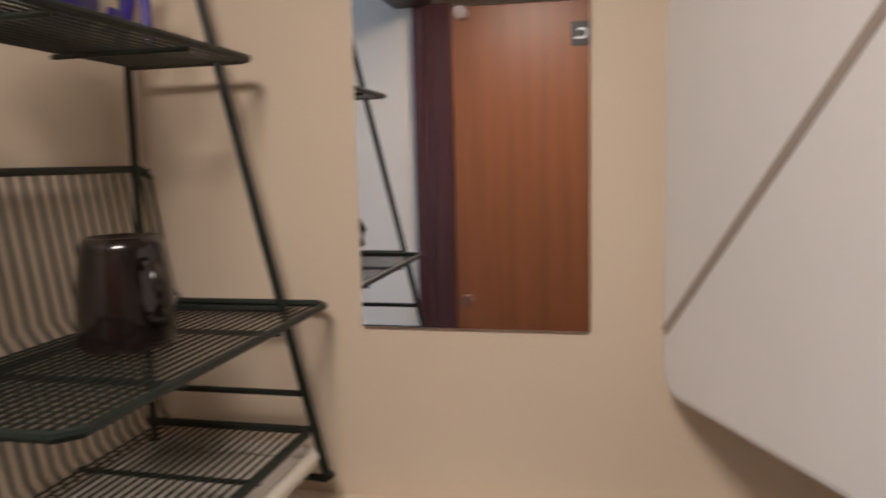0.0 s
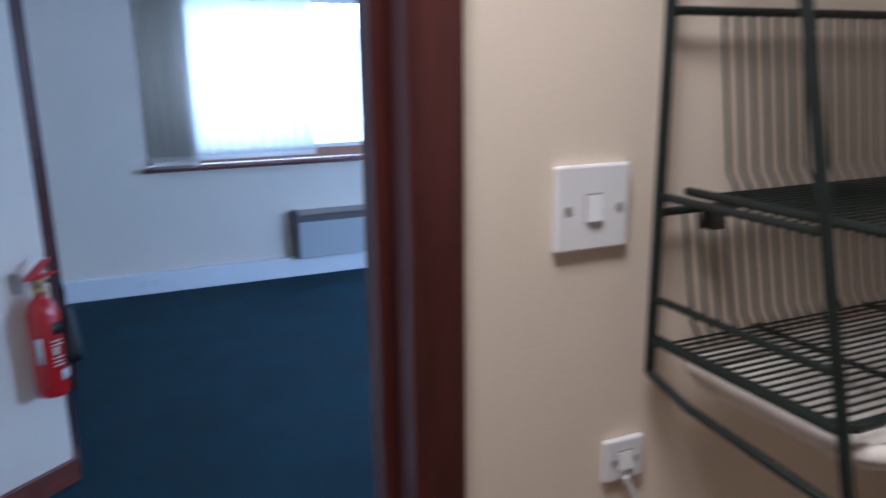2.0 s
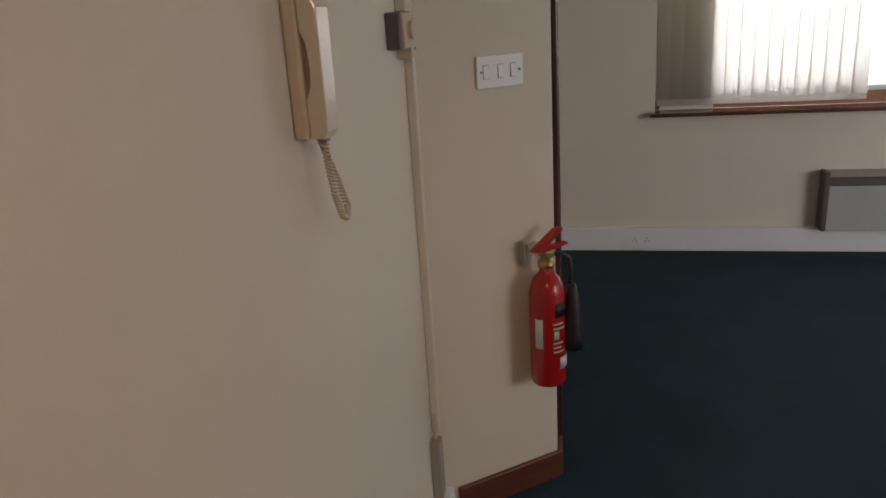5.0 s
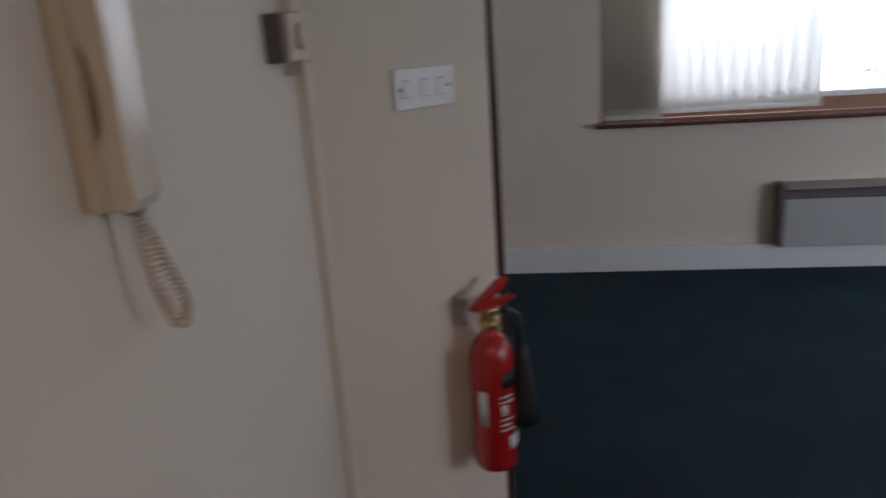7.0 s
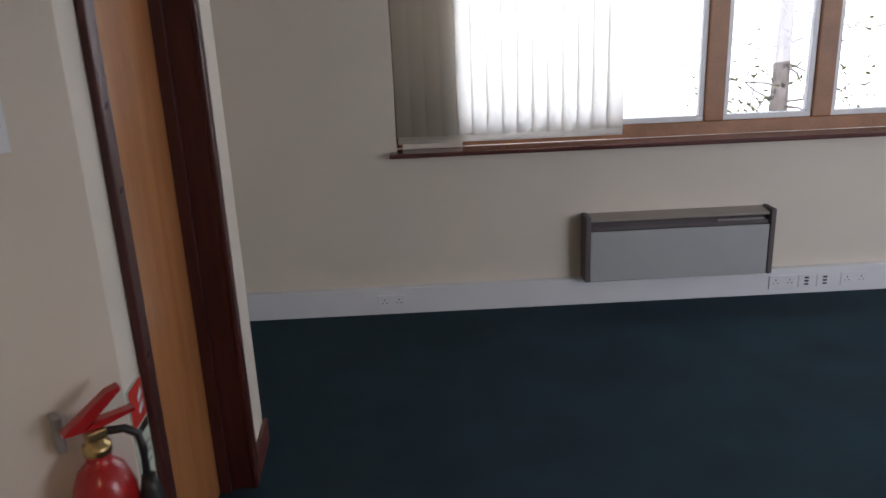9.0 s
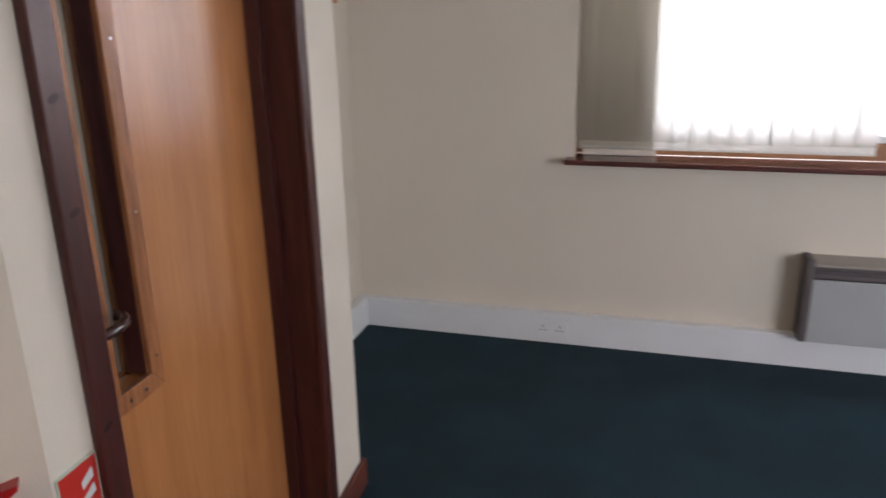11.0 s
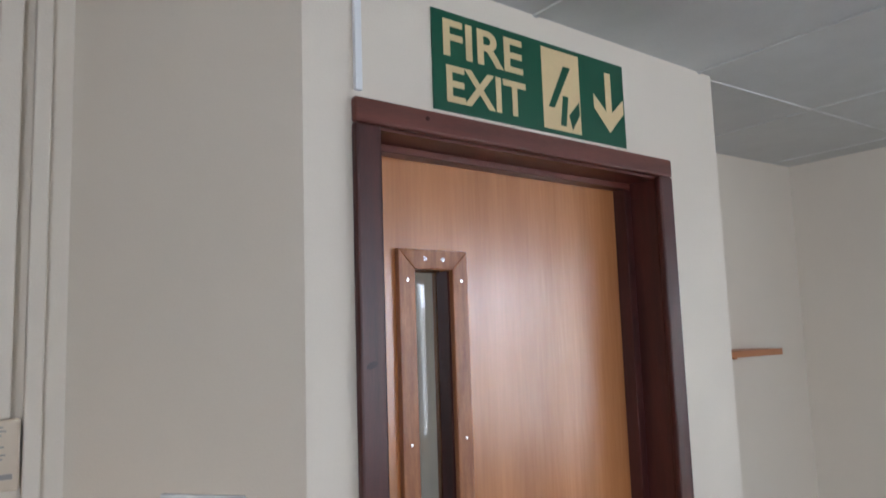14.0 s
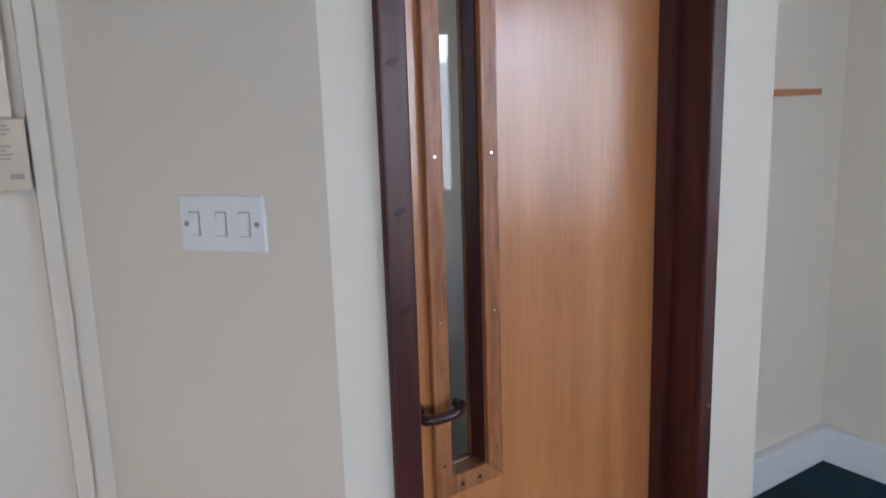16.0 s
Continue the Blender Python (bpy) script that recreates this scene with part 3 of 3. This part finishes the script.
# ---- entry phone ----
def phone():
    p = place_empty("entry_phone", pose(-.2495, 1.20, 1.312), "cream wall entry phone with handset and coiled cord", "phone")
    part("base", B(0, -.036, 0, .026, .040, .215, bev=.006), M_CREAM, p)
    prof = [(.0265, .002), (.050, .0), (.057, .012), (.058, .200), (.052, .212), (.0265, .214), (.0265, .166), (.034, .150), (.038, .115), (.036, .085), (.0265, .062)]
    bm = prism(bmesh.new(), prof, 'y', -.034, .020)
    es = [e for e in bm.edges if abs(e.verts[0].co.y - e.verts[1].co.y) < 1e-6 and e.calc_length() > .004]
    bmesh.ops.bevel(bm, geom=es, offset=.003, segments=2, affect='EDGES', profile=.5)
    part("handset", bm, M_CREAMGLOSS, p, "glossy cream handset with a hollow grip")
    part("button_panel", B(.0262, .0215, .10, .034, .0375, .195, bev=.002), M_WHITE, p)
    part("button_panel", B(.0262, .0215, .035, .032, .0375, .085, bev=.002), M_WHITE, p)
    part("cord_socket", B(.03, -.012, -.008, .046, .004, .0005, bev=.002), M_GREYP, p)
    pts = []
    rows = [(.038, -.004, -.006), (.040, -.002, -.05), (.044, .004, -.10), (.048, .016, -.138), (.048, .034, -.148), (.046, .050, -.128), (.036, .040, -.08), (.026, .026, -.03), (.018, .024, .001)]
    n = 420
    for i in range(n):
        s = i / (n - 1) * (len(rows) - 1)
        k = min(int(s), len(rows) - 2)
        f = s - k
        c = [rows[k][j] * (1 - f) + rows[k + 1][j] * f for j in range(3)]
        a = i * .9
        pts.append((c[0] + .0055 * math.cos(a), c[1] + .0055 * math.sin(a), c[2]))
    part("coiled_cord", T(pts, .0021, 5), M_CREAM, p, smooth=True)


phone()

th = place_empty("thermostat", pose(-.2495, 1.776, 1.42), "small beige room thermostat with round dial", "thermostat")
part("case", B(0, -.04, 0, .038, .04, .082, bev=.003), M_BEIGE, th)
part("cover", B(.0382, -.038, .003, .042, .038, .079, bev=.001), M_CREAM, th)
part("dial", T([(.0422, .012, .042), (.052, .012, .042)], .022, 24), M_CREAM, th)
part("backing_strip", B(.0, -.0445, .002, .030, -.0403, .08), M_HEATD, th)

kb = place_empty("control_box", pose(-.2495, 1.843, 1.395), "slim cream control box with printed lines beside the thermostat", "control box")
part("case", B(0, -.0255, 0, .036, .0255, .108, bev=.003), M_CREAM, kb)
for z, w in ((.096, .016), (.090, .020), (.084, .014), (.066, .018), (.060, .012), (.054, .020), (.048, .016)):
    part("text_bar", B(.0358, -.014, z, .0365, -.014 + w, z + .0025), M_GREYP, kb)
part("maker_mark", B(.0358, -.002, .018, .0365, .016, .026), M_GREYP, kb)
part("conduit", B(0, -.022, .1085, .026, .012, CEIL - 1.396, bev=.003), M_WALL, kb, "painted conduit running up to the ceiling")

cc = place_empty("cable_cover", pose(-.2495, 1.887, 0), "painted plastic cable cover running up the wall corner", "cable cover")
part("channel", B(0, -.013, .34, .022, .013, CEIL - .001, bev=.003), M_WALL, cc)
cb = place_empty("cable_box", pose(-.2495, 1.855, .146), "beige cable box above the trunking", "cable box")
part("case", B(0, -.02, 0, .03, .02, .19, bev=.004), M_BEIGE, cb)
part("lead", T([(.015, 0, .19), (.012, .01, .23), (.01, .02, .26)], .004, 6), M_CREAM, cb)
mt = new("mini_trunking")
mt.matrix_world = CD @ pose(.1, 0, HEAD + .06)
tagged(mt, "thin white trunking running up from the door frame", "cable cover")
part("channel", B(-.007, -.010, 0, .007, -.0005, CEIL - HEAD - .061, bev=.002), M_WHITE, mt)


# ---- washroom ----
def washroom_door():
    f = new("door_2")
    tagged(f, "dark stained doorway with the veneered door standing open", "door", "", "structure")
    part("jamb", B(DX0 - .0295, -.05, 0, DX0, .005, 2.08), M_MAHOG, f)
    part("jamb", B(DX1, -.05, 0, DX1 + .03, .075, 2.08), M_MAHOG, f)
    part("door_head", B(DX0 - .03, -.05, 2.08, DX1 + .03, .075, 2.11), M_MAHOG, f)
    part("door_stop", B(DX1 - .013, .005, 0, DX1 - .0002, .045, 2.065, bev=.002), M_MAHOG, f)
    part("door_stop", B(DX0 + .0002, -.02, 0, DX0 + .013, .004, 2.065, bev=.002), M_MAHOG, f)
    part("architrave", B(DX1 + .004, -.052, 0, DX1 + .052, -.0305, 2.0835, bev=.004), M_MAHOG, f)
    part("architrave", B(DX0 - .052, -.052, 0, DX0 - .004, -.0305, 2.0835, bev=.004), M_MAHOG, f)
    part("architrave_head", B(DX0 - .052, -.0522, 2.084, DX1 + .052, -.0306, 2.135, bev=.004), M_MAHOG, f)
    part("hinge_post", B(DX0 - .052, -.128, 0, DX0 - .002, -.0525, 2.0834, bev=.003), M_MAHOG, f)
    leaf = part("door_leaf", B(-.045, -.74, .006, 0, 0, 2.068, bev=.002), M_LEAF, f, "reddish brown veneered door leaf")
    leaf.matrix_world = pose(DX0 - .006, -.1285, 0, 0, 0, -3)
    pl = part("door_plate", B(.0004, -.530, 1.922, .003, -.397, 2.0), M_BLACK, leaf, "small black plate with white letters")
    lettering("W.C.", .05, pose(.0034, -.520, 1.944, 90, 0, 90), pl, M_WHITE, .112)
    part("door_pull", T([(.0004, -.555, 1.285), (.012, -.555, 1.285), (.020, -.555, 1.285)], [.095, .095, .080], 32), M_BLACK, leaf, "round black door furniture")


washroom_door()

# mirror
mi = place_empty("wall_mirror_glass", pose(1.3915, -.335, 1.345), "frameless rectangular mirror held by chrome clips", "mirror")
part("glass", B(-.006, -.287, 0, -.0005, 0, .50), M_MIRROR, mi)
for z in (.035, .383):
    part("clip", T([(-.014, -.137, z), (-.006, -.137, z)], .008, 16), M_CHROME, mi)

# rack
XL, XR, YB = .866, 1.335, -.055
RZ0, RZ1 = 1.185, 1.98


def legy(z):
    return -.295 + (z - 1.17) * (.12 / .52)


def rack():
    r = place_empty("wall_rack", pose(0, 0, 0), "dark green coated wire plate rack with three shelves on wall", "rack")
    for x in (XL, XR):
        part("rear_post", T([(x, YB, RZ0), (x, YB, RZ1)], .0055, 10), M_RACK, r)
        part("front_leg", T([(x, legy(1.165), 1.165), (x, legy(RZ1), RZ1)], .0055, 10), M_RACK, r)
        part("base_rail", T([(x, YB, RZ0), (x, YB - .06, 1.170), (x, legy(1.165), 1.158), (x, legy(1.165) - .008, 1.166)], .005, 10), M_RACK, r)
        for z in (1.268, 1.222, 1.375):
            part("side_bar", T([(x, YB, z), (x, legy(z), z)], .0042, 8), M_RACK, r)
    part("top_bar", T([(XL, YB, RZ1 - .01), (XR, YB, RZ1 - .01)], .005, 8), M_RACK, r)

    def shelf(z, x0, x1, yf, back, dense):
        s = part("shelf_rim", T([(x0, YB + .004, z), (x0, yf + .012, z), (x0 + .012, yf, z), (x1 - .012, yf, z), (x1, yf + .012, z), (x1, YB + .004, z)], .0048, 8), M_RACK, r)
        n = dense
        for k in range(1, n):
            y = YB + (yf - YB) * k / n
            part("shelf_wire", T([(x0, y, z - .003), (x1, y, z - .003)], .0015, 6), M_RACK, r)
        for x in (x0 + .14, x1 - .14):
            part("cross_wire", T([(x, YB, z - .0065), (x, yf, z - .0065)], .0032, 6), M_RACK, r)
        if back:
            part("back_rail", T([(XL, YB + .004, z + back), (x1 - .02, YB + .004, z + back), (x1, YB + .004, z + back - .012)], .0045, 8), M_RACK, r)
            m = 24
            for k in range(m + 1):
                x = x0 + .03 + (x1 - x0 - .035) * k / m
                part("plate_wire", T([(x, YB + .004, z + back), (x, YB - .02, z + .02), (x, YB - .035, z)], .0019, 6), M_RACK, r)
    shelf(1.376, .905, 1.372, -.293, .177, 22)
    shelf(1.222, .872, 1.33, -.280, .135, 20)
    shelf(1.682, .872, 1.345, -.220, 0, 14)
    part("stop_foot", B(.925, YB - .012, 1.335, .945, YB + .006, 1.357, bev=.003), M_BLACK, r)


rack()

tr = place_empty("drip_tray", pose(0, 0, 1.181), "white shallow drip tray under the rack", "tray")
bm = prism(bmesh.new(), rounded(.895, -.290, 1.330, -.07, .03), 'z', 0, .006)
part("tray_base", bm, M_TRAY, tr)
ring = rounded(.895, -.290, 1.330, -.07, .03)
part("rim", T([(x, y, .014) for x, y in ring], .009, 8, closed=True), M_TRAY, tr, smooth=True)


def mug():
    m = place_empty("mug", pose(1.135, -.175, 1.3800, 0, 0, -72), "dark brown glazed mug upside down on the shelf", "mug")
    part("body", lathe(bmesh.new(), [(.046, 0), (.0475, .004), (.0465, .05), (.040, .098), (.036, .108), (.033, .108), (.031, .104)], 32), M_MUG, m, smooth=True)
    part("handle", T([(.030, -.034, .085), (.042, -.050, .082), (.050, -.058, .062), (.048, -.056, .040), (.036, -.040, .030), (.032, -.034, .032)], .006, 10), M_MUG, m, smooth=True)


mug()


def spray(x, y, z, rz):
    s = place_empty("spray_bottle", pose(x, y, z, 0, 0, rz), "blue and milky plastic bottle lying on the top shelf", "bottle")
    part("body", T([(-.075, 0, .034), (-.07, 0, .034), (.05, 0, .034), (.075, 0, .032), (.09, 0, .032)], [.022, .031, .031, .017, .013], 20), M_BOTTLE, s, smooth=True)
    part("label_band", T([(-.05, 0, .034), (.03, 0, .034)], .0315, 20), M_BLUE, s, smooth=True)
    part("cap", T([(.091, 0, .032), (.125, 0, .036)], .015, 14), M_BLUE, s, smooth=True)


spray(1.14, -.115  , 1.686, 12)
br = place_empty("brush_frame", pose(1.29, -.09  , 1.686), "blue plastic frame with black bar standing on the shelf", "brush")
part("upright", T([(0, .015, 0), (.005, .0, .06), (.012, -.01, .12)], .008, 8), M_BLUE, br)
part("upright", T([(-.05, -.06, 0), (-.045, -.055, .06), (-.03, -.045, .11)], .006, 8), M_BLUE, br)
part("cross_bar", T([(.012, -.01, .085), (-.035, -.05, .085)], .006, 8), M_BLACK, br)


def dryer():
    d = place_empty("hand_dryer", pose(1.358, -.455, .80), "white hand dryer with rounded corners on the ledge wall", "hand dryer")
    bm = prism(bmesh.new(), rounded(-.15, 0, .15, .29, .05), 'x', -.16, 0)
    es = [e for e in bm.edges if all(v.co.x < -.155 for v in e.verts)]
    bmesh.ops.bevel(bm, geom=es, offset=.035, segments=4, affect='EDGES', profile=.5)
    part("case", bm, M_WHITE, d, smooth=True)
    part("maker_mark", B(-.1612, -.035, .20, -.1602, .0, .212), M_BLUE, d)
    part("lamp_window", T([(-.1602, -.085, .225), (-.163, -.085, .225)], .005, 12), M_CHROME, d)
    part("nozzle", T([(-.09, 0, -.03), (-.09, 0, .005)], .03, 20), M_CHROME, d)
    part("fixing", T([(-.07, 0, .2895), (-.07, 0, .2925)], .006, 10), M_GREYP, d)


dryer()


def cabinet():
    d = place_empty("plastic_cabinet", pose(1.372, -.703, 1.277, 0, 0, 205), "large white moulded plastic cabinet on the washroom wall", "cabinet")
    bm = prism(bmesh.new(), rounded(0, 0, .50, .465, .035), 'y', 0, .15)
    es = [e for e in bm.edges if all(v.co.y < .001 for v in e.verts)]
    bmesh.ops.bevel(bm, geom=es, offset=.010, segments=3, affect='EDGES', profile=.5)
    part("case", bm, M_WHITE, d)
    # seam of the cover as a thin strip, its shade given by grey colour
    part("cover_seam_shade", prism(bmesh.new(), [(.006, .080), (.013, .072), (.370, .430), (.363, .438)], 'y', -.0015, .02), M_BEIGE, d, "grey strip with the shade of the cover seam in its colour")


cabinet()
fs = plate("fused_switch", pose(.852, -.0302, 1.077), .052, .05, [0.0], "small white flex outlet below the rack", (.02, .02))
part("flex", T([(.0, -.012, -.02), (.02, -.012, -.06), (.05, -.010, -.2), (.06, -.010, -.4)], .004, 6), M_WHITE, fs)

# washroom lamp fitting
lf = place_empty("ceiling_light", pose(.42, -.42, CEIL), "round white ceiling light in the washroom", "ceiling light")
part("base", lathe(bmesh.new(), [(.17, -.03), (.175, -.02), (.175, -.0005)], 28), M_WHITE, lf)

# ---- outside ----
structure("ground", B(-400, 5.0, -3.3, 400, 600, -3.0), M_GROUND, "pale paved ground outside")


# added emissive sheet: glows white in place of the overexposed outdoors
M_GLOW = bpy.data.materials.new("backdrop_glow")
M_GLOW.use_nodes = True
hn = M_GLOW.node_tree
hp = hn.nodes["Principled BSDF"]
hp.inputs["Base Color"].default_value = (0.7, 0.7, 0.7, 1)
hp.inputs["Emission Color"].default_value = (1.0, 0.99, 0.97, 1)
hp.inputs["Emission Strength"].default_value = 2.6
structure("backdrop", B(-8, 13, -3.0, 22, 13.1, 5.5), M_GLOW, "plain glowing backdrop added for the overexposed outdoors")


def tree(x, y):
    t = place_empty("tree", pose(x, y, -3.0), "sparse garden tree with thin branches", "tree")
    rnd = random.Random(7)
    bm = bmesh.new()
    tube(bm, [(0, 0, 0), (.03, 0, 1.5), (0, .05, 3.2), (.04, .1, 5.6)], [.15, .13, .11, .05], 10)
    tips = []
    for k in range(46):
        z = rnd.uniform(2.2, 5.2)
        a = rnd.uniform(0, 6.28)
        ln = rnd.uniform(.7, 1.7)
        p = Vector((.02, .05, z))
        head = Vector((math.cos(a), math.sin(a), rnd.uniform(.1, .5)))
        line = [p]
        for q in range(5):
            head = (head + Vector((rnd.gauss(0, .3), rnd.gauss(0, .3), rnd.gauss(0, .3)))).normalized()
            line.append(line[-1] + head * ln / 5)
        tube(bm, line, [.016, .012, .009, .007, .005, .003], 5)
        for q in line[2:]:
            side = (head + Vector((rnd.gauss(0, .8), rnd.gauss(0, .8), rnd.gauss(0, .8)))).normalized()
            tube(bm, [q, q + side * .14, q + side * .26 + Vector((0, 0, .03))], [.005, .004, .002], 4)
        tips += line[3:]
    part("trunk", bm, M_BARK, t)
    vs, fs_ = [], []
    for p in tips:
        for _ in range(5):
            c = p + Vector((rnd.gauss(0, .22), rnd.gauss(0, .22), rnd.gauss(0, .18)))
            u = Vector((rnd.gauss(0, 1), rnd.gauss(0, 1), rnd.gauss(0, 1))).normalized() * .045
            v = u.orthogonal().normalized() * .022
            i = len(vs)
            vs += [c - u, c + v, c + u, c - v]
            fs_.append((i, i + 1, i + 2, i + 3))
    me = bpy.data.meshes.new("crown")
    me.from_pydata(vs, [], fs_)
    me.materials.append(M_LEAVES)
    o = new("crown", me)
    o.parent = t


tree(4.85, 9.5)
